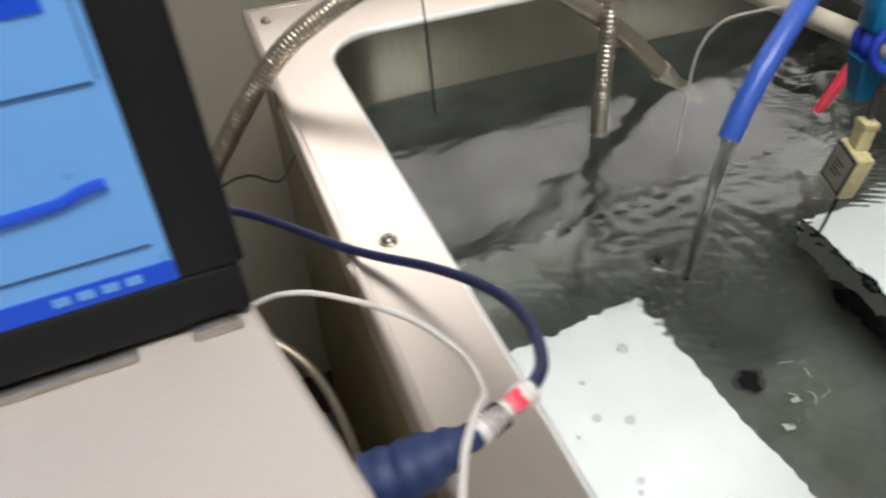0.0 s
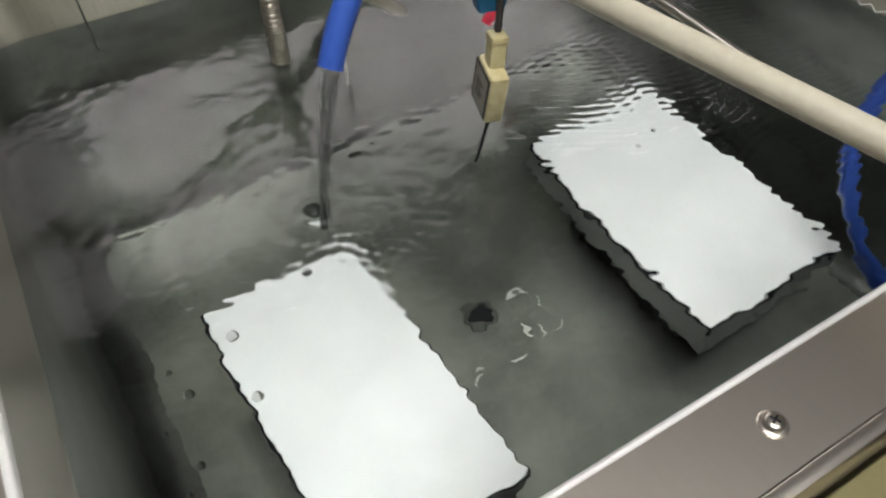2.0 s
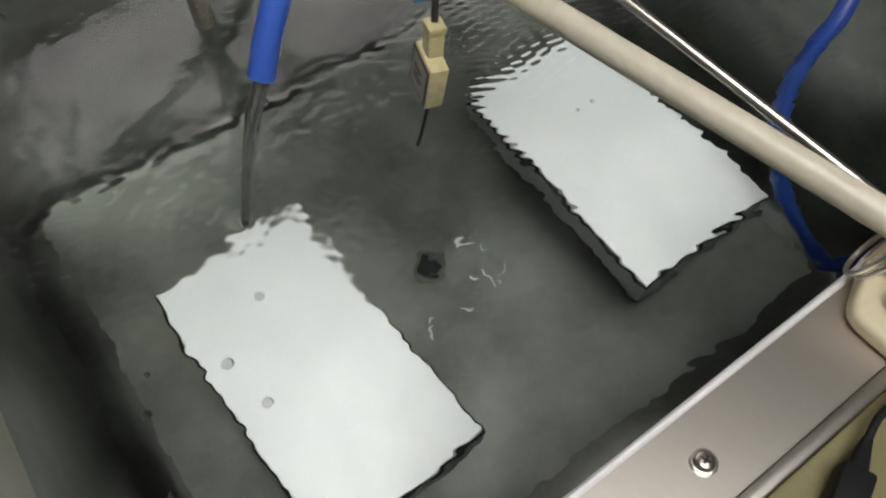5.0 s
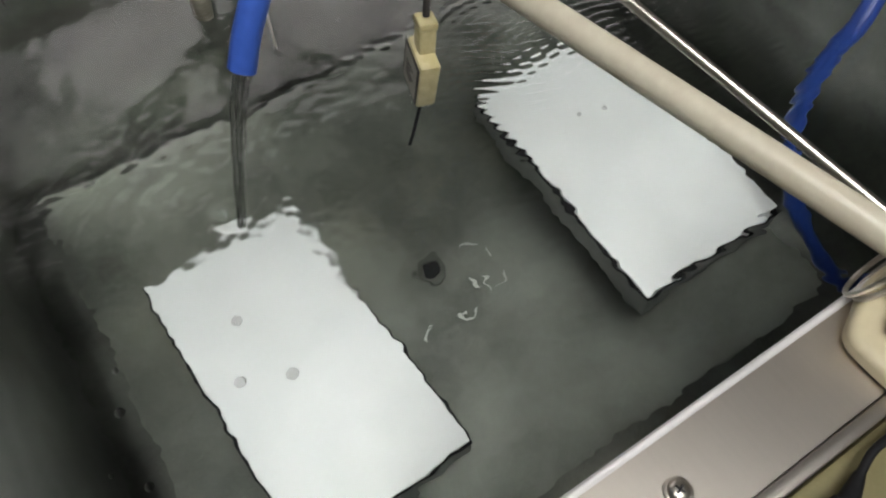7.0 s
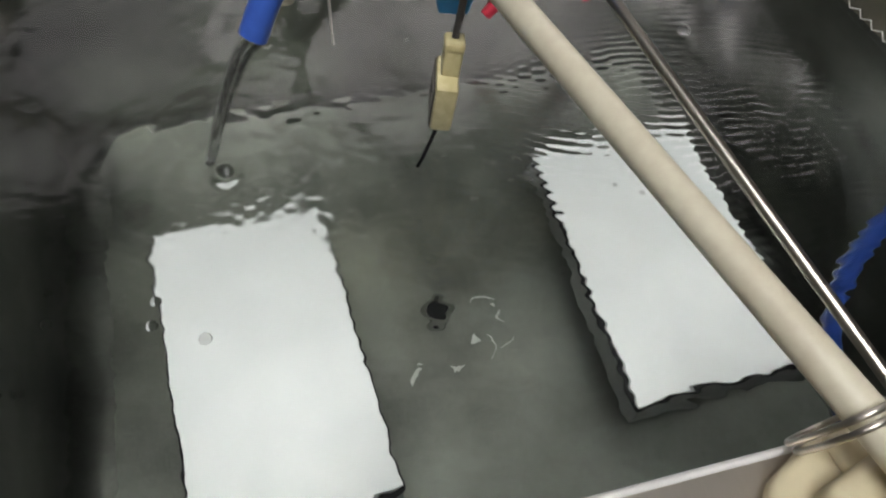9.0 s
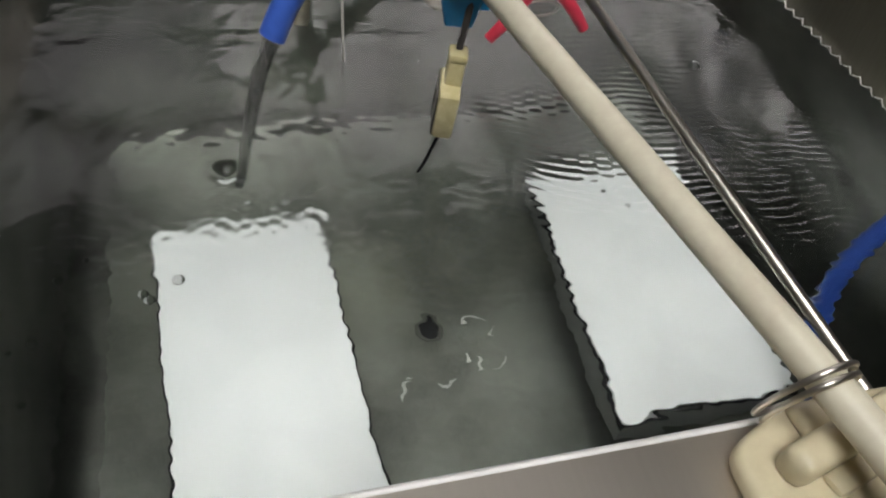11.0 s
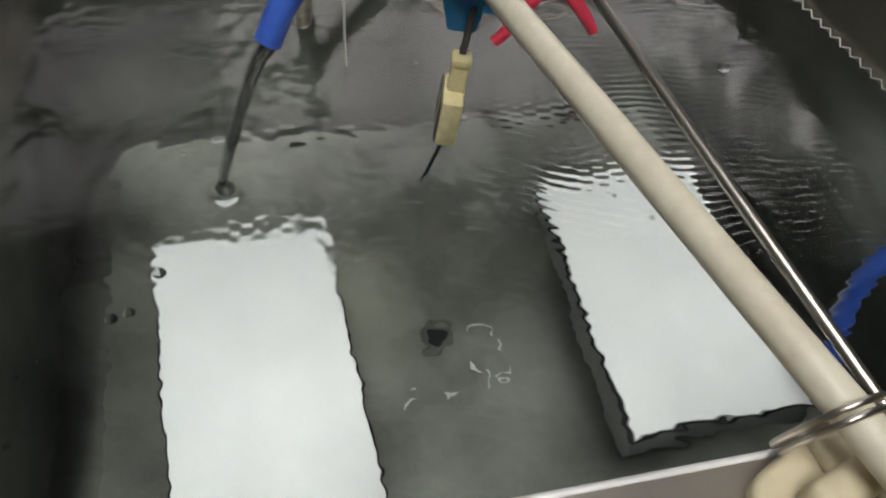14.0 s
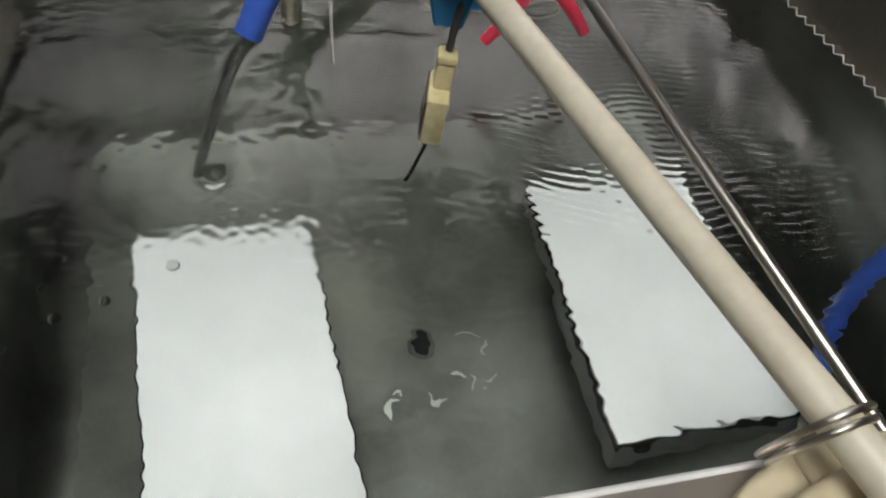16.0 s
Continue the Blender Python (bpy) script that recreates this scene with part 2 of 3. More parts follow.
def ceiling_panel(x0, x1, y0, y1, mat, label, group, name="added_ceiling_light"):
    e = thing(name, label, "ceiling light", ((x0 + x1) / 2, (y0 + y1) / 2, 2.65), group=group)
    w, d = (x1 - x0) / 2, (y1 - y0) / 2
    part("diffuser", box(-w + 0.012, w - 0.012, -d + 0.012, d - 0.012, -0.035, -0.01, 0.004), mat, e, smooth=False)
    f = None
    for q in ((-w, w, -d, -d + 0.012), (-w, w, d - 0.012, d), (-w, -w + 0.012, -d + 0.012, d - 0.012), (w - 0.012, w, -d + 0.012, d - 0.012)):
        f = box(*q, -0.05, 0, 0.002, f)
    part("frame", f, BLACK, e)


# ---- the tank ----
def tank():
    e = thing("water_bath", "stainless steel water bath with broad screwed rim", "water bath", (0, 0, 0))
    r = 0.055
    def at(d, z, rr=None):
        return [(x, y, z) for x, y in outline(-d, TANK_X + d, -d, TANK_Y + d, (r + d) if rr is None else rr)]
    # inner shell with a rounded foot; light and shade sit in its parts' colours
    part("upper_band", loft([at(0.0, RIM_Z - 0.004), at(-0.001, RIM_Z - 0.02), at(-0.001, WATER_Z + 0.004), at(-0.001, WATER_Z - 0.004)]), LIT_BAND, e, "beige steel above the waterline, coloured to look lit")
    loops = [at(-0.001, z) for z in (WATER_Z - 0.004, 0.7, 0.52)]
    foot = 0.034
    for k in range(0, 9):
        a = radians(85 * k / 8)
        d = -foot * (1 - math.cos(a)) - 0.001
        loops.append([(x, y, FLOOR_Z + foot * (1 - math.sin(a))) for x, y in outline(-d, TANK_X + d, -1.9 * d, TANK_Y + 0.3 * d, max(0.012, r + d))])
    part("basin", loft(loops), TANK, e, "satin steel basin wall with rounded foot, shade put into its colour")
    part("basin_floor", loft([loops[-1], [(x, y, FLOOR_Z) for x, y, _ in loops[-1]]], close=True), BED, e, "steel basin floor, light put into its colour")
    # rolled inner lip
    lip = []
    for k in range(0, 11):
        a = radians(-70 + 160 * k / 10)
        lip.append(at(0.0038 - 0.0042 * math.cos(a), RIM_Z - 0.0036 + 0.0038 * math.sin(a)))
    part("lip", loft(lip), LIP, e, "bright rolled inner edge")
    # flange: front, back, left, right strips around the rounded mouth
    inner = outline(-0.0036, TANK_X + 0.0036, -0.0036, TANK_Y + 0.0036, r + 0.0036)
    outer = []
    x0, x1, y0, y1 = -0.053, TANK_X + 0.055, -0.041, 0.685
    for x, y in inner:
        sx = (x1 if x > TANK_X - 0.0551 + 0.006 else x0 if x < 0.0551 - 0.006 else x)
        sy = (y1 if y > TANK_Y - 0.0551 + 0.006 else y0 if y < 0.0551 - 0.006 else y)
        outer.append((sx, sy))
    b = loft([[(x, y, RIM_Z) for x, y in inner], [(x, y, RIM_Z) for x, y in outer], [(x, y, RIM_Z - 0.012) for x, y in outer]])
    part("flange", b, STEEL_Y, e, "brushed steel flange")
    # raised edge strips along the outside
    part("edge_strip", box(x0 - 0.006, x0 - 0.0005, y0 - 0.006, y1 + 0.006, RIM_Z - 0.03, RIM_Z + 0.002, 0.0012), STEEL_Y, e)
    part("edge_strip", box(x1 + 0.0005, x1 + 0.006, y0 - 0.006, y1 + 0.006, RIM_Z - 0.03, RIM_Z + 0.002, 0.0012), STEEL_Y, e)
    part("edge_strip", box(x0, x1, y0 - 0.007, y0 - 0.0005, RIM_Z - 0.03, RIM_Z + 0.001, 0.0012), STEEL, e)
    part("edge_strip", box(x0, x1, y1 + 0.0005, y1 + 0.007, RIM_Z - 0.03, RIM_Z + 0.001, 0.0012), STEEL, e)
    # outer casing
    for q in ((x0, x1, y0 - 0.004, y0 + 0.010), (x0, x1, y1 - 0.010, y1), (x0, x0 + 0.012, y0 + 0.011, y1 - 0.011), (x1 - 0.012, x1, y0 + 0.011, y1 - 0.011)):
        part("casing_panel", box(*q, 0.08, RIM_Z - 0.013, 0.003), OLIVE, e, "olive enamel casing")
    for x in (0.0, TANK_X):
        for y in (0.02, TANK_Y):
            f = turned([(0.02, 0), (0.024, 0.004), (0.024, 0.03), (0.015, 0.08)])
            f.transform(Matrix.Translation((x, y, 0)))
            part("foot", f, BLACK, e)
    for y in (0.257, 0.505):
        part("edge_tab", box(x0 - 0.0085, x0 - 0.0062, y - 0.006, y + 0.006, RIM_Z - 0.014, RIM_Z + 0.004, 0.0008), CHROME, e)
    # drain
    f = turned([(0.017, 0.0), (0.0165, 0.002), (0.012, 0.0022), (0.0115, 0.0008)], 28)
    f.transform(Matrix.Translation((0.338, 0.302, FLOOR_Z)))
    d = part("drain", f, TANK, e, "small round drain")
    f = turned([(0.0112, 0), (0.011, 0.0016), (0.003, 0.0018)], 24)
    f.transform(Matrix.Translation((0.338, 0.302, FLOOR_Z)))
    part("drain_hole", f, BLACK, d)
    # crescents of lime scale round the drain
    rng = random.Random(12)
    for x, y, long, wide, start in ((0.385, 0.305, 0.013, 0.0026, 20), (0.342, 0.238, 0.010, 0.0030, 200), (0.297, 0.243, 0.011, 0.0022, 80), (0.383, 0.254, 0.012, 0.0016, 300),
                                    (0.367, 0.264, 0.006, 0.0022, 150), (0.398, 0.250, 0.009, 0.0012, 250), (0.306, 0.252, 0.004, 0.0018, 30), (0.396, 0.285, 0.008, 0.0010, 120)):
        lower, upper = [], []
        for k in range(9):
            a = radians(start + 14 * k)
            for row, sign in ((lower, -1), (upper, 1)):
                r = long + sign * wide * math.sin(math.pi * (k + 0.6) / 9.2) * rng.uniform(0.5, 1.1)
                row.append((x + r * math.cos(a) - long * math.cos(radians(start + 56)), y + r * math.sin(a) - long * math.sin(radians(start + 56))))
        ring = lower + upper[::-1]
        part("scale_mark", loft([[(px, py, FLOOR_Z + 0.0002) for px, py in ring], [(px, py, FLOOR_Z + 0.0008) for px, py in ring]], close=True), SCALE, e, "pale crescent of lime scale")


def screw():
    e = thing("rim_screw", "cross-head steel screw with washer in the rim", "screw", group="rim screws")
    part("washer", turned([(0.0060, 0), (0.0060, 0.0008), (0.0056, 0.0011), (0.0046, 0.0012)], 28), STEEL, e)
    part("head", turned([(0.0045, 0.0008), (0.0045, 0.0020), (0.0040, 0.0030), (0.0028, 0.0036), (0.0012, 0.0038)], 28), CHROME, e)
    c = box(-0.0022, 0.0022, -0.00045, 0.00045, 0.003, 0.0039, 0.0001)
    box(-0.00045, 0.00045, -0.0022, 0.0022, 0.003, 0.00392, 0.0001, c)
    part("cross_recess", c, BLACK, e)
    return e


def screws():
    s = screw()
    s.matrix_basis = pose(0.252, -0.0235, RIM_Z, 0, 0, 20)
    for x, y, a in ((-0.031, 0.278, 40), (-0.040, 0.655, 10), (0.60, -0.0235, 65), (TANK_X + 0.033, 0.3, 30), (0.36, 0.65, 0)):
        copy_thing(s, pose(x, y, RIM_Z, 0, 0, a))


def water():
    """The rippled surface: rings from the jet, fine rings from the trembling rod, slow chop."""
    step = 0.00125
    xs, ys = np.arange(-0.018, TANK_X + 0.019, step), np.arange(-0.018, TANK_Y + 0.019, step)
    X, Y = np.meshgrid(xs, ys)
    rng = np.random.default_rng(4)
    h = np.zeros_like(X)
    for _ in range(70):
        lam = rng.uniform(0.022, 0.11)
        a, p = rng.uniform(0, 2 * np.pi, 2)
        h += 0.0027 * lam / (2 * np.pi) * np.cos(2 * np.pi / lam * (X * np.cos(a) + Y * np.sin(a)) + p)
    mask = 0.5 + 0.5 * np.tanh(2.5 * (np.sin(9 * X + 2) * np.cos(11 * Y + 1) + 0.3))
    for _ in range(50):
        lam = rng.uniform(0.010, 0.024)
        a, p = rng.uniform(0, 2 * np.pi, 2)
        h += (0.0010 + 0.0022 * mask + 0.0030 / (1 + np.exp(-(Y - 0.40) / 0.02)) + 0.004 * np.exp(-(np.hypot(X - 0.22, Y - 0.32) / 0.075) ** 2)) * lam / (2 * np.pi) * np.cos(2 * np.pi / lam * (X * np.cos(a) + Y * np.sin(a)) + p)
    for _ in range(40):
        lam = rng.uniform(0.0065, 0.0105)
        a, p = rng.normal(1.57, 0.45), rng.uniform(0, 2 * np.pi)
        h += 0.0042 * lam / (2 * np.pi) * np.cos(2 * np.pi / lam * (X * np.cos(a) + Y * np.sin(a)) + p)
    r = np.hypot(X - 0.168, Y - 0.255)
    turn = np.arctan2(Y - 0.255, X - 0.168)
    bend = 0.004 * np.sin(3 * turn + 1) + 0.0012 * np.sin(7 * turn)
    h += 0.10 * 0.017 / (2 * np.pi) * np.exp(-r / 0.075) * np.cos(2 * np.pi * (r + bend * r / 0.1) / 0.017) * (0.75 + 0.25 * np.sin(2 * turn + 2.4))
    for _ in range(40):
        lam = rng.uniform(0.009, 0.020)
        a, p = rng.uniform(0, 2 * np.pi, 2)
        h += 0.011 * lam / (2 * np.pi) * np.exp(-(np.hypot(X - 0.205, Y - 0.30) / 0.055) ** 2) * np.cos(2 * np.pi / lam * (X * np.cos(a) + Y * np.sin(a)) + p)
    stir = np.exp(-(np.hypot((X - 0.185) / 1.25, Y - 0.215) / 0.042) ** 2)
    for _ in range(30):
        lam = rng.uniform(0.0055, 0.0100)
        a, p = rng.uniform(0, 2 * np.pi, 2)
        h += 0.020 * lam / (2 * np.pi) * stir * np.cos(2 * np.pi / lam * (X * np.cos(a) + Y * np.sin(a)) + p)
    r2 = np.hypot(X - 0.215, Y - 0.20)
    h += 0.05 * 0.012 / (2 * np.pi) * np.exp(-r2 / 0.03) * np.cos(2 * np.pi * r2 / 0.012)
    h -= 0.006 * np.exp(-(r / 0.0065) ** 2)
    # fine stripes shaken out by the trembling rod: three fans of nearly parallel wave fronts
    wander = 0.0022 * np.sin(34 * X + 9 * Y) + 0.0016 * np.sin(71 * X - 38 * Y + 2) + 0.0010 * np.cos(120 * X + 75 * Y)
    for px, py, wx, wy, slope, curve, lam, amp in ((0.50, 0.31, 0.10, 0.12, 0.10, 1.2, 0.0076, 0.24), (0.60, 0.34, 0.065, 0.08, 0.42, 0.0, 0.0082, 0.14),
                                                   (0.40, 0.26, 0.055, 0.08, 0.55, 0.0, 0.0080, 0.17), (0.51, 0.19, 0.075, 0.09, -0.05, 0.8, 0.0078, 0.17)):
        patch = np.exp(-((X - px) / wx) ** 2 - ((Y - py) / wy) ** 2) * (0.75 + 0.25 * np.sin(57 * X + 31 * Y + 90 * px))
        h += amp * lam / (2 * np.pi) * patch * np.cos(2 * np.pi * (Y + slope * X + curve * (X - px) ** 2 + wander) / lam)
    co = np.stack([X, Y, h], -1).reshape(-1, 3)
    ny, nx = X.shape
    i = np.arange(ny * nx).reshape(ny, nx)
    f = np.stack([i[:-1, :-1], i[:-1, 1:], i[1:, 1:], i[1:, :-1]], -1).reshape(-1, 4)
    me = bpy.data.meshes.new("water")
    me.vertices.add(len(co))
    me.vertices.foreach_set("co", co.ravel())
    me.loops.add(f.size)
    me.loops.foreach_set("vertex_index", f.ravel())
    me.polygons.add(len(f))
    me.polygons.foreach_set("loop_start", np.arange(0, f.size, 4))
    me.polygons.foreach_set("loop_total", np.full(len(f), 4))
    me.update(calc_edges=True)
    me.shade_smooth()
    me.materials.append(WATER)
    ob = tagged(new("water", me), "clear rippling water filling the bath", "water", kind="structure")
    ob.location = (0, 0, WATER_Z)
    ob.visible_shadow = False
    return ob


def sunk_block(at, turn, w, d):
    e = thing("submerged_block", "white-topped slab lying under water in the bath", "block", at, turn, "submerged blocks")
    part("body", box(-w, w, -d, d, -0.042, -0.0045, 0.0015), BLOCK_SIDE, e, "grey slab body")
    part("gasket", box(-w - 0.0012, w + 0.0012, -d - 0.0012, d + 0.0012, -0.0044, -0.0012, 0.001), BLACK, e, "black edge seal")
    part("top_plate", box(-w + 0.001, w - 0.001, -d + 0.001, d - 0.001, -0.001, 0.003, 0.001), WHITE, e, "white coated top plate")
    part("pedestal", box(-0.045, 0.045, -0.09, 0.09, FLOOR_Z - at[2], -0.0425, 0.003), BLACK, e, "dark pedestal")


room()
# Unseen lamp added to light the bath, set outside the mirrored view.
ceiling_panel(-0.45, 0.55, -1.00, -0.12, LAMP, "unseen ceiling lamp added to light the bath", "bright lamps")
# Glowing panels added in place of the bright ceiling that the water mirrors.
for x0, x1, y0, y1 in ((-0.92, -0.02, 2.02, 3.52), (0.0, 0.90, 2.02, 3.52), (0.92, 1.82, 2.02, 3.52), (1.84, 2.90, 2.02, 3.52)):
    ceiling_panel(x0, x1, y0, y1, GLOW_DIM if x1 < 0.1 else GLOW, "glowing pinkish white panel added in place of the bright ceiling", "soft ceiling panels")
tank()
screws()
sunk_block((0.1724, 0.2401, 0.5490), 3.5, 0.0755, 0.1364)
sunk_block((0.5300, 0.2585, 0.5505), -0.4, 0.0790, 0.1335)
surface = water()


def waterline_glint():
    """A thin pale zigzag tube that imitates the glint where water meets the wall."""
    pts = [Vector((TANK_X - 0.0030 - (0.0030 if k % 2 else 0), 0.20 + 0.0075 * k, WATER_Z + (0.0004 if k % 2 else 0.0034))) for k in range(42)]
    e = thing("water_glint", "thin pale zigzag tube imitating the glint along the bath wall", "water edge", kind="structure")
    part("glint", tube(pts, 0.00055, 6), LIP, e)


waterline_glint()


# ---- tubes over the bath ----
def hose():
    e = thing("blue_hose", "blue rubber hose pouring water into the bath", "hose")
    line = spline([(0.205, 0.266, 0.916), (0.216, 0.271, 0.936), (0.236, 0.280, 0.960), (0.268, 0.296, 0.982), (0.32, 0.325, 1.01), (0.42, 0.40, 1.04), (0.66, 0.54, 1.03), (0.88, 0.66, 0.93), (0.93, 0.72, 0.6), (0.95, 0.74, 0.012)], 12)
    part("tube", tube(line, 0.0078, 20, caps=False), BLUE_HOSE, e)
    inner = spline([(0.2056, 0.2662, 0.9164), (0.216, 0.271, 0.936), (0.236, 0.280, 0.960)], 8)
    part("bore", tube(inner, 0.0060, 20, caps=True), BLACK, e)


def stream():
    e = thing("water_stream", "thin clear stream of water falling from the hose", "water stream", (0.206, 0.266, 0.915))
    b = bmesh.new()
    for k in range(5):
        a = 2 * math.pi * k / 5
        pts = []
        for i in range(9):
            t = i / 8
            s = 0.0036 * (1 - 0.55 * t)
            pts.append((-0.037 * t ** 0.9 + s * math.cos(a + 1.2 * t), -0.011 * t + s * math.sin(a + 1.2 * t), -0.096 * t ** 1.25))
        tube(spline(pts, 5), lambda u, f: 0.0021 * (1 - 0.35 * u) * (1 + 0.12 * math.sin(260 * f + k)), 8, True, b)
    part("strand", b, JET, e)
    return e


JET = bpy.data.materials.new("falling_water")
JET.use_nodes = True
JET.node_tree.nodes["Principled BSDF"].inputs["Transmission Weight"].default_value = 1.0
JET.node_tree.nodes["Principled BSDF"].inputs["IOR"].default_value = 1.12
JET.node_tree.nodes["Principled BSDF"].inputs["Roughness"].default_value = 0.03
hose()
jet = stream()


def straight(a, b, n=24):
    a, b = Vector(a), Vector(b)
    return [a.lerp(b, k / n) for k in range(n + 1)]


def cream_pipe():
    e = thing("plastic_pipe", "yellowed white plastic pipe resting across the bath", "pipe")
    part("tube", tube(straight((0.3934, -0.06, 0.9376), (0.2861, 0.40, 0.966)), 0.0077, 24), PIPE, e)


def steel_rod():
    e = thing("steel_rod", "thin bright steel rod leaning over the bath", "rod")
    part("shaft", tube(straight((0.462, -0.004, 0.868), (0.33, 0.57, 0.999)), 0.0034, 16), CHROME, e)


cream_pipe()
steel_rod()


def ribbed(line, base, pitch, depth, sides=14):
    """A flexible conduit with ribs."""
    fine = []
    for p, q in zip(line, line[1:]):
        n = max(1, int((q - p).length / (pitch / 4)))
        fine += [p.lerp(q, k / n) for k in range(n)]
    return tube(fine + [line[-1]], lambda u, f: base + depth * abs(math.sin(math.pi * f / pitch)), sides)


def conduits():
    e = thing("flexible_conduit", "dull brown metal conduit arching over the rim into the water", "conduit", group="conduits")
    line = spline([(-0.23, 0.52, 0.012), (-0.225, 0.52, 0.45), (-0.19, 0.51, 0.70), (-0.143, 0.50, 0.81), (-0.108, 0.50, 0.867), (-0.062, 0.50, 0.922), (-0.020, 0.50, 0.953),
                   (0.045, 0.50, 0.978), (0.115, 0.50, 0.978), (0.17, 0.50, 0.957), (0.214, 0.50, 0.927), (0.270, 0.50, 0.884), (0.33, 0.50, 0.822), (0.37, 0.50, 0.76)], 8)
    part("hose_body", ribbed(line, 0.0082, 0.004, 0.0007, 16), CONDUIT, e)
    part("end_collar", tube(straight((0.318, 0.50, 0.836), (0.332, 0.50, 0.820), 4), 0.0105, 18), BRAID, e, "pale metal end collar")
    w = thing("wall_wire", "thin dark wire hanging down the bath wall", "wire")
    part("strand", tube(spline([(0.098, 0.5855, 0.985), (0.100, 0.5855, 0.93), (0.104, 0.5850, 0.86), (0.106, 0.5845, 0.76)], 6), 0.0009, 8), LABEL_DARK, w)
    e = thing("steel_conduit", "ribbed steel conduit hanging into the water", "conduit", group="conduits")
    line = spline([(0.262, 0.505, 1.30), (0.256, 0.50, 1.1), (0.248, 0.49, 0.95), (0.240, 0.48, 0.85), (0.238, 0.475, 0.77)], 8)
    part("hose_body", ribbed(line, 0.0072, 0.0045, 0.0013, 16), BRAID, e)
    e = thing("hanging_wire", "thin pale wire hooked from the pipe into the water", "wire")
    line = spline([(0.300, 0.33, 0.968), (0.285, 0.35, 0.958), (0.272, 0.37, 0.945), (0.262, 0.38, 0.92), (0.262, 0.385, 0.87), (0.264, 0.39, 0.80)], 6)
    part("strand", tube(line, 0.0010, 8), WHITE_CABLE, e)


def second_hose():
    e = thing("sunken_hose", "dark blue hose curving over the rim and down under water", "hose")
    line = spline([(0.98, 0.36, 0.55), (0.95, 0.34, 0.80), (0.88, 0.30, 0.935), (0.80, 0.25, 0.945), (0.72, 0.20, 0.905), (0.637, 0.160, 0.835), (0.613, 0.157, 0.795), (0.594, 0.150, 0.72),
                   (0.590, 0.122, 0.63), (0.605, 0.086, 0.55), (0.630, 0.045, 0.485), (0.68, 0.034, 0.465)], 10)
    part("tube", tube(line, 0.0075, 18), DEEP_HOSE, e)


def probe():
    e = thing("float_probe", "cream plastic sensor block with printed label above the water", "sensor")
    e.matrix_basis = pose(0.3110, 0.2545, 0.870, 0, 4, 0)
    n = Vector((-0.96, 0.25, 0.0)).normalized()
    side = Vector((0, 0, 1)).cross(n)
    m = Matrix((side, Vector((0, 0, 1)), n)).transposed().to_4x4() @ pose(0, 0, 0, 0, 0, -10)
    part("body", box(-0.0140, 0.0140, -0.0195, 0.0180, -0.0055, 0.008, 0.0025, m=m), PROBE, e)
    lab = part("label_plate", box(-0.0136, 0.0136, -0.0165, 0.0165, 0.0081, 0.0087, 0.0002, m=m), LABEL_DARK, e, "dark edged label")
    part("label_field", box(-0.0112, 0.0112, -0.0141, 0.0141, 0.0088, 0.0090, m=m), LABEL, lab)
    for k, w in enumerate((0.006, 0.004, 0.0065, 0.005)):
        part("print_line", box(-0.007, -0.007 + 2 * w, 0.0045 - 0.0035 * k, 0.0058 - 0.0035 * k, 0.0091, 0.0093, m=m), LABEL_DARK, lab)
    up = Matrix((side, Vector((0, 0, 1)), n)).transposed().to_4x4()
    nk = box(-0.0060, 0.0060, 0.010, 0.036, -0.0055, 0.0055, 0.0020, m=up)
    box(-0.0068, 0.0068, 0.033, 0.039, -0.0060, 0.0060, 0.0018, nk, m=up)
    part("neck", nk, PROBE, e)
    part("stem", tube(straight((0.0, 0.0, 0.040), (0.004, 0.006, 0.075), 4), 0.0022, 10), LABEL_DARK, e)
    part("needle", tube(straight((-0.002, -0.003, -0.018), (-0.014, -0.008, -0.055), 4), 0.0012, 10), BLACK, e)


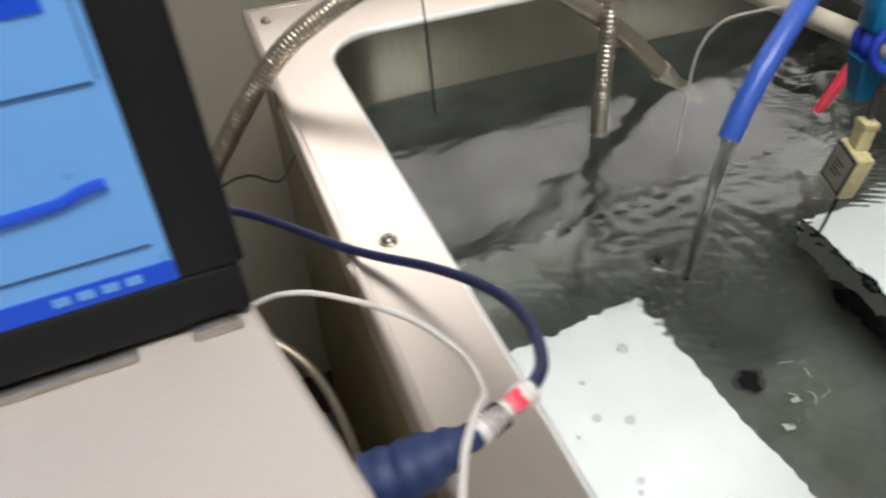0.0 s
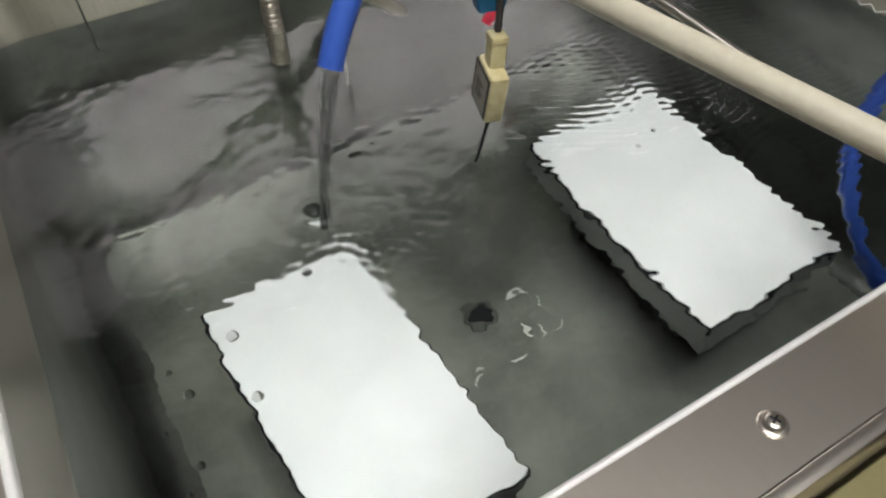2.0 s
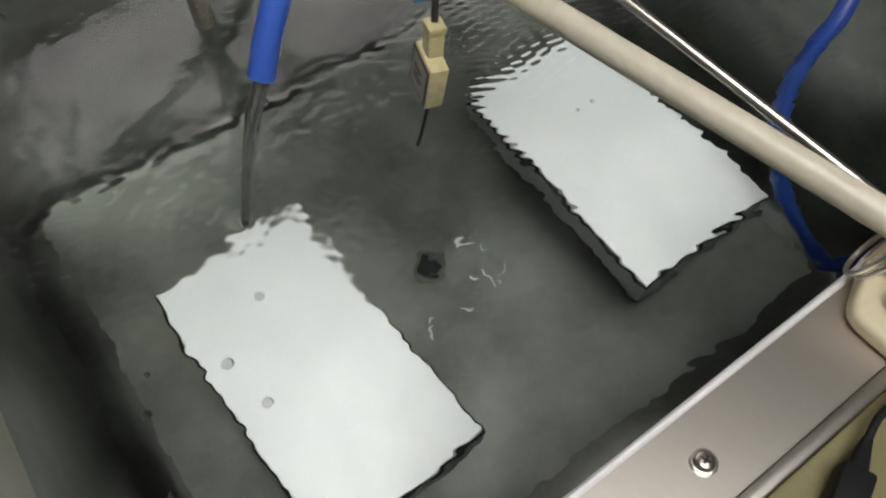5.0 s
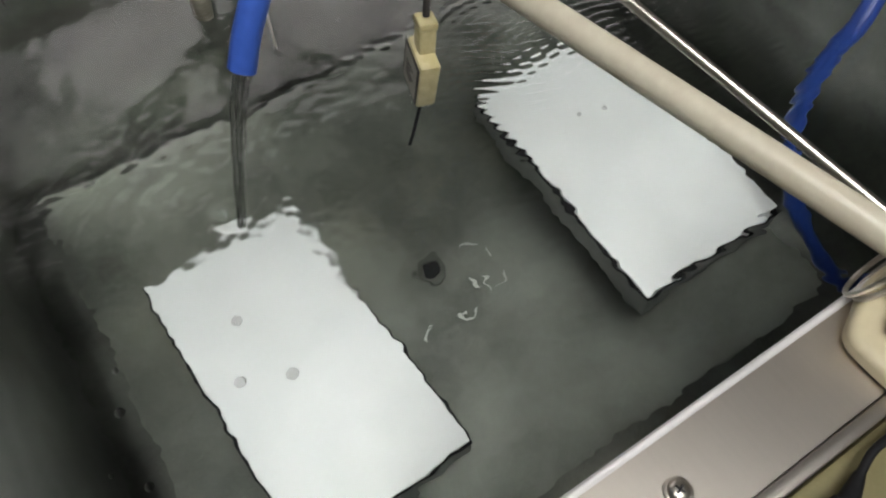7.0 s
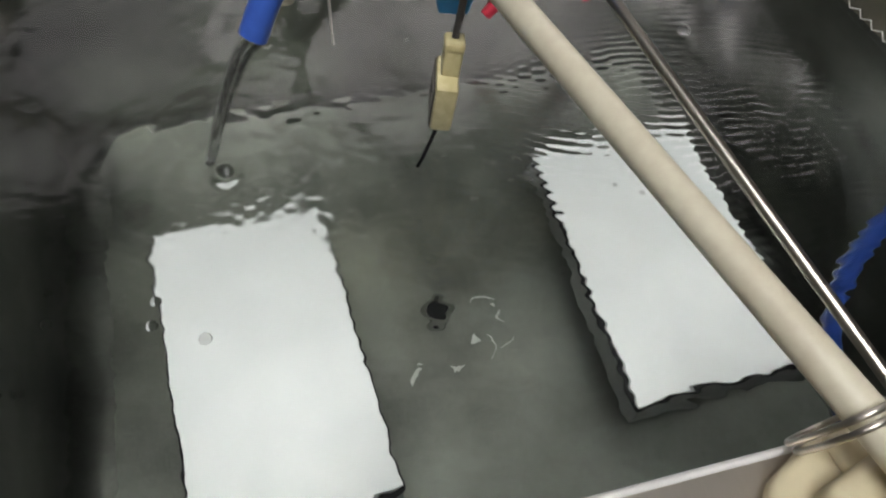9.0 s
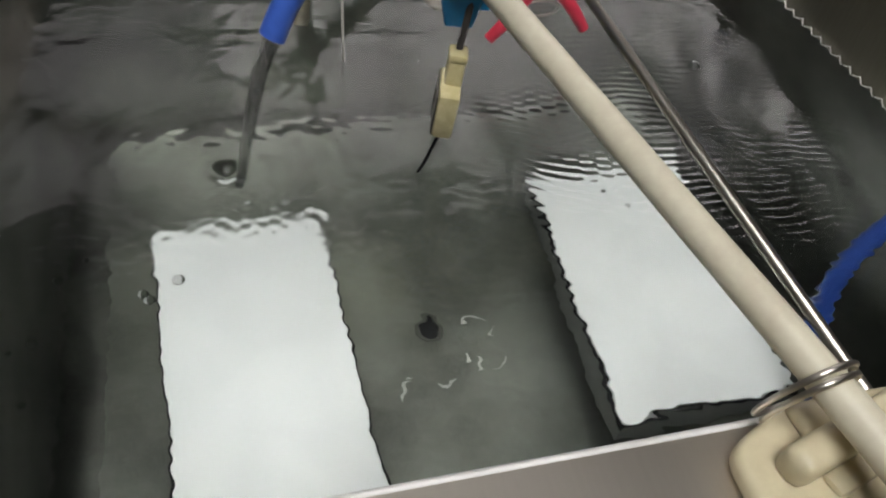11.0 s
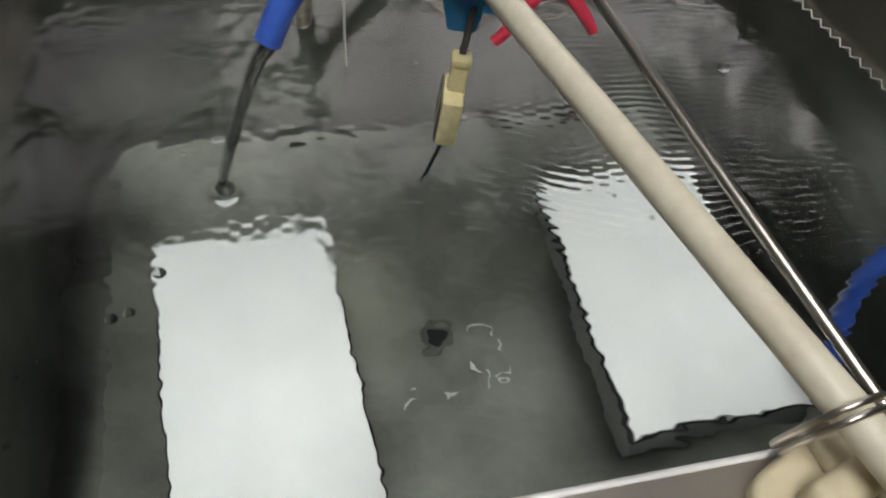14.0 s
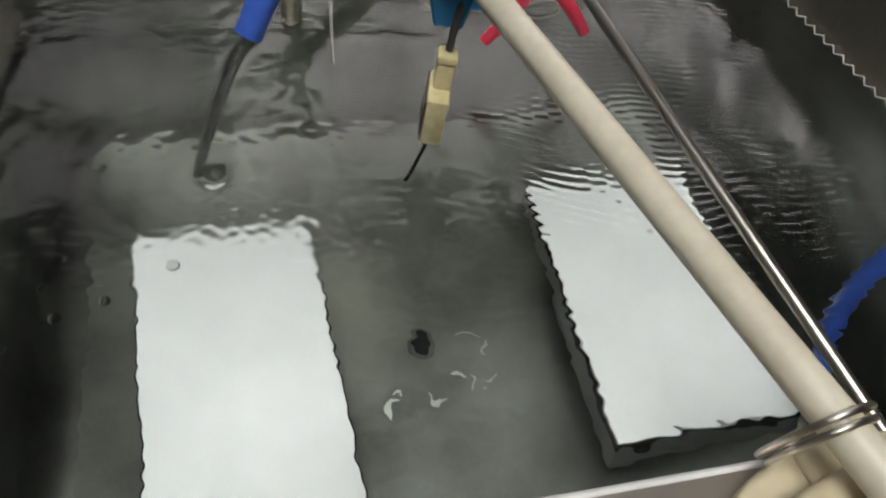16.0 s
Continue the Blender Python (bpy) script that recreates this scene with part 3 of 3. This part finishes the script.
def spring_clamp():
    e = thing("pipe_clamp", "teal plastic wedge strapped under the pipe with blue tape", "clamp", (0.316, 0.268, 0.932), -14)
    def wedge(x0, x1, y0, y1, z0, z1, s):
        return loft([[(x * s, y * s, z0) for x, y in outline(x0, x1, y0, y1, 0.003, 3)], [(x * s * 1.08, y * s * 1.08, z0 + 0.002) for x, y in outline(x0, x1, y0, y1, 0.003, 3)],
                     [(x, y, z1) for x, y in outline(x0, x1, y0, y1, 0.003, 3)]], close=True)
    part("jaw", wedge(-0.016, 0.014, -0.012, 0.010, -0.012, 0.020, 0.55), TEAL, e)
    part("jaw", wedge(-0.004, 0.026, 0.0115, 0.022, -0.008, 0.021, 0.7), TEAL, e)
    part("jaw", box(-0.013, 0.013, -0.006, 0.014, 0.036, 0.062, 0.004), TEAL, e)
    strap = bmesh.new()
    for k in range(3):
        ring = [Vector((0.0118 * math.cos(a), -0.012 + 0.010 * k + 0.003 * math.sin(a), 0.027 + 0.0118 * math.sin(a))) for a in (2 * math.pi * j / 24 for j in range(25))]
        tube(ring, 0.0034, 8, False, strap)
    tube(spline([(0.008, -0.004, 0.036), (0.024, 0.010, 0.046), (0.042, 0.035, 0.050), (0.060, 0.062, 0.036), (0.062, 0.082, 0.000), (0.062, 0.097, -0.022)], 6), lambda u, f: 0.0050 - 0.0015 * u, 8, True, strap)
    part("strap", strap, ROYAL, e, "royal blue tape")
    c = thing("red_clip", "pink-red plastic clip with two levers over the water", "clip", (0.403, 0.350, 0.893))
    part("lever", tube(spline([(-0.002, 0.0, 0.004), (-0.012, -0.002, -0.006), (-0.024, -0.004, -0.022), (-0.038, -0.006, -0.037)], 6), lambda u, f: 0.0040 + 0.0010 * math.sin(3 * u), 10), RED, c)
    part("lever", tube(spline([(0.002, 0.0, 0.004), (0.014, -0.002, -0.004), (0.026, -0.004, -0.016), (0.038, -0.005, -0.032)], 6), lambda u, f: 0.0040 + 0.0010 * math.sin(3 * u), 10), RED, c)
    part("body", box(-0.011, 0.011, -0.005, 0.005, -0.002, 0.012, 0.003), RED, c)
    ring = [Vector((0.014 * math.cos(a), -0.004, -0.014 + 0.006 * math.sin(a))) for a in (2 * math.pi * j / 24 for j in range(25))]
    part("spring_ring", tube(ring, 0.0008, 8, False), CHROME, c, "thin steel spring ring")


def rim_clip():
    e = thing("rim_clip", "cream plastic clip gripping the rim, with wire loops", "clip", (0.395, -0.034, RIM_Z))
    corners = [(0.046, 0.033), (-0.012, 0.033), (-0.043, 0.019), (-0.043, -0.021), (0.046, -0.021)]
    def plan(inset, radius, n=5):
        """The plate's outline with its corners rounded, drawn in by an inset."""
        out, mid = [], Vector((0.002, 0.006))
        pts = [mid + (Vector(c) - mid) * (1 - inset / 0.035) for c in corners]
        for i, c in enumerate(pts):
            u, v = (pts[i - 1] - c).normalized(), (pts[(i + 1) % len(pts)] - c).normalized()
            p, q = c + u * radius, c + v * radius
            out += [(1 - t) ** 2 * p + 2 * t * (1 - t) * c + t * t * q for t in (k / n for k in range(n + 1))]
        return out
    loops = [[(p.x, p.y, 0.001) for p in plan(0.0015, 0.009)], [(p.x, p.y, 0.003) for p in plan(0.0, 0.009)]]
    for k in range(6):
        g, z = 0.004 * (1 - math.cos(radians(18 * k))), 0.007 + 0.004 * math.sin(radians(18 * k))
        loops.append([(p.x, p.y, z) for p in plan(g, 0.009 - 0.5 * g)])
    part("plate", loft(loops, close=True), CREAM, e)
    part("pad", box(-0.012, 0.024, 0.012, 0.031, 0.009, 0.0155, 0.0035, seg=3, m=pose(0, 0, 0, 0, 0, 4)), CREAM, e)
    slope = pose(-0.030, 0.0040, 0, 0, 0, 15)
    part("handle", box(0.0, 0.086, -0.0068, 0.0068, 0.009, 0.026, 0.005, seg=3, m=slope), CREAM, e)
    part("handle_web", box(0.014, 0.080, -0.0165, -0.0060, 0.009, 0.0145, 0.003, m=slope), CREAM, e)
    part("lower_jaw", box(-0.020, 0.030, -0.045, -0.028, -0.030, 0.009, 0.004), CREAM, e)
    # a coil of two long wire eyes: low end on the rim, high end round the pipe
    for out, long in ((0.0, 1.0), (-0.0040, 0.94)):
        low, high = Vector((0.373, -0.001 + out, 0.905)), Vector((0.395, -0.006 + out, 0.943))
        mid, half_way = (low + high) / 2, (high - low) / 2 * long
        across = Vector((0.0165, 0.0074, -0.0214))
        ring = [mid + half_way * math.cos(w) + across * math.sin(w) for w in (2 * math.pi * j / 48 for j in range(49))]
        b = tube(ring, 0.0013, 10, False)
        b.transform(e.matrix_basis.inverted())
        part("wire_loop", b, CHROME, e, "bright steel wire loop")


def ledge_and_plug():
    e = thing("front_ledge", "olive enamel shelf before the bath", "shelf")
    part("top", box(-0.03, 1.0, -0.42, -0.0495, 0.858, 0.872, 0.003), OLIVE, e)
    part("front", box(-0.03, 1.0, -0.42, -0.40, 0.0, 0.857, 0.003), OLIVE, e)
    p = thing("power_plug", "black cable plug lying on the olive shelf", "plug", (0.3029, -0.0692, 0.8795), 21)
    b = box(-0.022, 0.012, -0.0075, 0.0075, -0.007, 0.007, 0.0025)
    part("body", b, BLACK, p)
    part("strain_relief", tube(straight((0.011, 0, 0), (0.028, 0, 0.001), 8), lambda u, f: 0.0052 - 0.0028 * u, 12), BLACK, p)
    part("cord", tube(spline([(0.027, 0, 0.001), (0.043, -0.002, 0.002), (0.07, -0.014, 0.0), (0.12, -0.036, -0.005), (0.2, -0.085, -0.0052)], 8), 0.0020, 10), BLACK, p)


def desk():
    e = thing("side_table", "beige pink painted metal table beside the bath", "table", (-0.117, 0.26, 0), 10.5)
    part("tabletop", box(-0.80, 0.0, -0.66, 0.42, 0.725, 0.76, 0.006, seg=3), TABLE, e)
    part("apron", box(-0.78, -0.012, -0.64, 0.40, 0.66, 0.724, 0.004), TABLE, e)
    for x in (-0.76, -0.045):
        for y in (-0.62, 0.36):
            part("leg", box(x, x + 0.03, y, y + 0.03, 0, 0.659, 0.003), TABLE, e)
    # Stands in for the wall behind; kept low to clear the mirrored ceiling.
    c = thing("low_wall_stand_in", "plain low beige box standing in for the wall behind the bath", "cabinet")
    part("body", box(-1.3, 1.1, 0.88, 1.2, 0.13, 1.06, 0.006), BEIGE, c)
    part("plinth", box(-1.28, 1.08, 0.895, 1.18, 0, 0.129), WOOD, c, "dark brown plinth")
    k = thing("storage_box", "plain beige box under the laptop", "box", (-0.116, 0.172, 0.76), 3)
    part("body", box(-0.36, -0.020, -0.24, 0.0, 0.0005, 0.1735, 0.004), TABLE, k)
    part("lid", box(-0.365, -0.016, -0.245, 0.004, 0.1738, 0.1772, 0.001), TABLE, k)


def laptop():
    e = thing("laptop", "open laptop with pale blue window on black framed screen", "laptop", (-0.116, 0.172, 0.968), 3)
    b = bmesh.new()
    ring = [(0.0, 0.012), (-0.37, 0.012), (-0.37, -0.26), (0.042, -0.26)]
    loops = []
    for z, g in ((-0.030, 0.004), (-0.026, 0.0), (-0.003, 0.0), (0.0, 0.003)):
        loops.append([(x - g if x > -0.1 else x + g, y - g if y > -0.1 else y + g, z) for x, y in ring])
    loft(loops, b, True)
    part("base", b, TABLE, e, "beige laptop base")
    for y0, y1 in ((-0.075, -0.045), (-0.125, -0.100)):
        m = pose(0.0, 0, 0, 0, 0, 9)
        part("port", box(0.0005, 0.0028, y0, y1, -0.019, -0.011, m=m), BLACK, e)
    part("hinge", box(-0.026, -0.006, -0.006, -0.001, 0.0005, 0.006, 0.001), CHROME, e, "silver hinge cover")
    part("hinge", box(-0.34, -0.048, -0.006, -0.001, 0.0005, 0.0045, 0.001), CHROME, e, "silver hinge cover")
    tilt = pose(0, 0, 0.004, -15, 0, 0)
    w, h = 0.36, 0.235
    f = box(-w, 0, 0.0, 0.012, 0.0, 0.022, 0.002, m=tilt)
    box(-0.024, 0.003, 0.0, 0.012, 0.022, h, 0.002, f, m=tilt)
    box(-w, -w + 0.02, 0.0, 0.012, 0.022, h, 0.002, f, m=tilt)
    box(-w, 0.003, 0.0, 0.012, h, h + 0.02, 0.002, f, m=tilt)
    box(-w + 0.002, -0.002, 0.007, 0.014, 0.004, h + 0.016, 0.002, f, m=tilt)
    part("bezel", f, BLACK, e, "black screen bezel")
    s = part("screen", box(-w + 0.02, -0.024, 0.003, 0.0068, 0.022, h, m=tilt), SCREEN, e, "lit pale blue screen")
    part("task_bar", box(-w + 0.02, -0.024, 0.0020, 0.0028, 0.022, 0.0305, m=tilt), SCREEN_BLUE, s)
    for k in range(4):
        part("bar_text", box(-0.070 + 0.009 * k, -0.064 + 0.009 * k, 0.0013, 0.0019, 0.025, 0.0285, m=tilt), SCREEN, s)
    part("rule_line", box(-w + 0.05, -0.030, 0.0020, 0.0028, 0.0385, 0.0394, m=tilt), SCREEN_DARK, s)
    part("rule_line", box(-w + 0.05, -0.029, 0.0020, 0.0028, 0.1025, 0.1036, m=tilt), SCREEN_DARK, s)
    part("rule_line", box(-0.0275, -0.0268, 0.0020, 0.0028, 0.1036, h - 0.02, m=tilt), SCREEN_DARK, s)
    b = tube([tilt @ q for q in spline([(-0.30, 0.0022, 0.058), (-0.20, 0.0022, 0.060), (-0.11, 0.0022, 0.0615), (-0.075, 0.0022, 0.0625), (-0.055, 0.0022, 0.0635), (-0.046, 0.0022, 0.066), (-0.037, 0.0022, 0.067)], 6)], 0.0026, 8)
    part("curve_line", b, SCREEN_BLUE, s)
    part("title_bar", box(-w + 0.03, -0.036, 0.0020, 0.0028, 0.1285, 0.139, m=tilt), SCREEN_BLUE, s)


def cables():
    e = thing("blue_cable", "navy blue test cable looping over the rim to a plug", "cable")
    line = spline([(-0.36, 0.42, 0.762 + 0.003), (-0.27, 0.40, 0.83), (-0.19, 0.385, 0.895), (-0.117, 0.338, 0.909), (-0.055, 0.272, 0.9055), (-0.022, 0.222, 0.920), (-0.006, 0.178, 0.936),
                   (-0.004, 0.140, 0.949), (-0.013, 0.108, 0.959), (-0.027, 0.091, 0.965)], 8)
    part("sheath", tube(line, 0.0029, 14), BLUE_CABLE, e)
    a, b = Vector((-0.025, 0.093, 0.9645)), Vector((-0.051, 0.084, 0.961))
    c = part("connector", tube(straight(a, b, 12), lambda u, f: 0.0049 + 0.0005 * math.sin(9 * u), 16), WHITE_CABLE, e, "off-white plug sleeve")
    m = box(-0.0035, 0.0035, -0.004, 0.004, 0.0045, 0.0056, 0.0005, m=Matrix.Translation(a.lerp(b, 0.35)) @ pose(0, 0, 0, 25, 0, 20))
    part("red_mark", m, RED, c, "small red mark")
    for k in range(5):
        p, q = a.lerp(b, 0.55 + 0.07 * k), a.lerp(b, 0.575 + 0.07 * k)
        part("grip_rib", tube([p, q], 0.0056, 16), LABEL_DARK, c)
    part("boot", tube(spline([(-0.050, 0.0845, 0.961), (-0.057, 0.084, 0.960), (-0.066, 0.084, 0.957), (-0.080, 0.085, 0.953), (-0.094, 0.087, 0.951)], 6),
                      lambda u, f: 0.0044 + 0.0068 * min(1, 1.6 * u) ** 1.3 + 0.0007 * math.sin(700 * f), 16), NAVY, e, "navy ribbed rubber boot")
    e = thing("white_cable", "thin off-white cable lying over the rim", "cable")
    line = spline([(-0.30, 0.30, 0.7625), (-0.20, 0.25, 0.86), (-0.128, 0.222, 0.925), (-0.093, 0.212, 0.937), (-0.052, 0.178, 0.936), (-0.036, 0.142, 0.940), (-0.040, 0.105, 0.957), (-0.050, 0.088, 0.968), (-0.062, 0.070, 0.965), (-0.075, 0.04, 0.93), (-0.08, 0.0, 0.82), (-0.16, -0.05, 0.7622)], 8)
    part("sheath", tube(line, 0.0016, 10), WHITE_CABLE, e)
    e = thing("brown_cable", "brown cable drooping beside the table edge", "cable")
    line = spline([(-0.30, 0.33, 0.7636), (-0.20, 0.30, 0.82), (-0.15, 0.285, 0.86), (-0.115, 0.262, 0.862), (-0.090, 0.235, 0.83), (-0.082, 0.20, 0.74), (-0.080, 0.18, 0.5), (-0.078, 0.16, 0.004)], 8)
    part("sheath", tube(line, 0.0030, 10), CONDUIT, e)
    e = thing("black_wire", "thin black wire bent beside the rim", "wire")
    line = spline([(-0.26, 0.36, 0.7612), (-0.17, 0.38, 0.86), (-0.125, 0.40, 0.885), (-0.10, 0.42, 0.88), (-0.078, 0.415, 0.872), (-0.0605, 0.43, 0.882)], 8)
    part("strand", tube(line, 0.0010, 8), BLACK, e)


def bubble():
    e = tagged(part("bubble", turned([(0.0036, 0.0), (0.0035, 0.0008), (0.0030, 0.0019), (0.0020, 0.0028), (0.0008, 0.0032)], 20), JET), "small clear bubble floating on the water", "bubble", "bubbles")
    return e


conduits()
second_hose()
probe()
spring_clamp()
rim_clip()
ledge_and_plug()
desk()
laptop()
cables()
first = bubble()
FLOATS = [(0.06, 0.125, 0.7), (0.055, 0.105, 0.5), (0.048, 0.145, 0.4), (0.07, 0.19, 0.5), (0.066, 0.169, 0.8), (0.40, 0.20, 0.45), (0.416, 0.200, 0.5), (0.312, 0.374, 0.5)]
bubbles = [first] + [copy_thing(first, Matrix.Identity(4)) for _ in FLOATS[1:]]
for ob, (x, y, size) in zip(bubbles, FLOATS):
    ob.scale = (size, size, size)
# bubbles that wander over the slabs
DRIFTS = [((0, 0.095, 0.200), (4, 0.101, 0.183), (4.5, 0.105, 0.186), (5, 0.113, 0.173), (7.5, 0.156, 0.139), (10, 0.150, 0.155), (12.5, 0.127, 0.186), (16, 0.154, 0.187)),
          ((0, 0.150, 0.180), (3, 0.150, 0.215), (5, 0.148, 0.201), (8.5, 0.134, 0.176), (12.5, 0.118, 0.160), (16, 0.121, 0.167)),
          ((0, 0.070, 0.150), (5, 0.120, 0.140), (8.5, 0.129, 0.158), (16, 0.098, 0.159)),
          ((0, 0.480, 0.330), (8, 0.520, 0.340), (13, 0.555, 0.335), (15, 0.591, 0.354), (15.3, 0.612, 0.377), (16, 0.643, 0.422))]
drifters = [copy_thing(first, Matrix.Identity(4)) for _ in DRIFTS]
for ob, size in zip(drifters, (1.0, 0.85, 0.9, 1.5)):
    ob.scale = (size, size, size)


def motions():
    rng = random.Random(3)
    rows = []
    for k in range(0, 33):
        t = k * 0.5
        rows.append((t, pose(0.006 * math.sin(0.9 * t) + rng.uniform(-0.003, 0.003), 0.006 * math.cos(0.7 * t) + rng.uniform(-0.003, 0.003), WATER_Z,
                             rng.uniform(-0.12, 0.12), rng.uniform(-0.12, 0.12), rng.uniform(-0.4, 0.4))))
    walk(surface, rows)
    walk(jet, [(k * 0.4, pose(0.206, 0.266, 0.915, rng.uniform(-2, 2), rng.uniform(-2, 2), rng.uniform(-25, 25))) for k in range(41)])
    for ob, (x, y, size) in zip(bubbles, FLOATS):
        a, sp = rng.uniform(-1, 1), rng.uniform(0.001, 0.003)
        walk(ob, [(t, pose(x + sp * math.cos(a) * (t - 5) + 0.004 * math.sin(t + 9 * a), y + sp * math.sin(a) * (t - 5) + 0.004 * math.cos(0.8 * t + 5 * a), WATER_Z - 0.0002)) for t in range(0, 17, 2)])
    for ob, rows in zip(drifters, DRIFTS):
        walk(ob, [(t, pose(x, y, WATER_Z - 0.0002)) for t, x, y in rows])


motions()
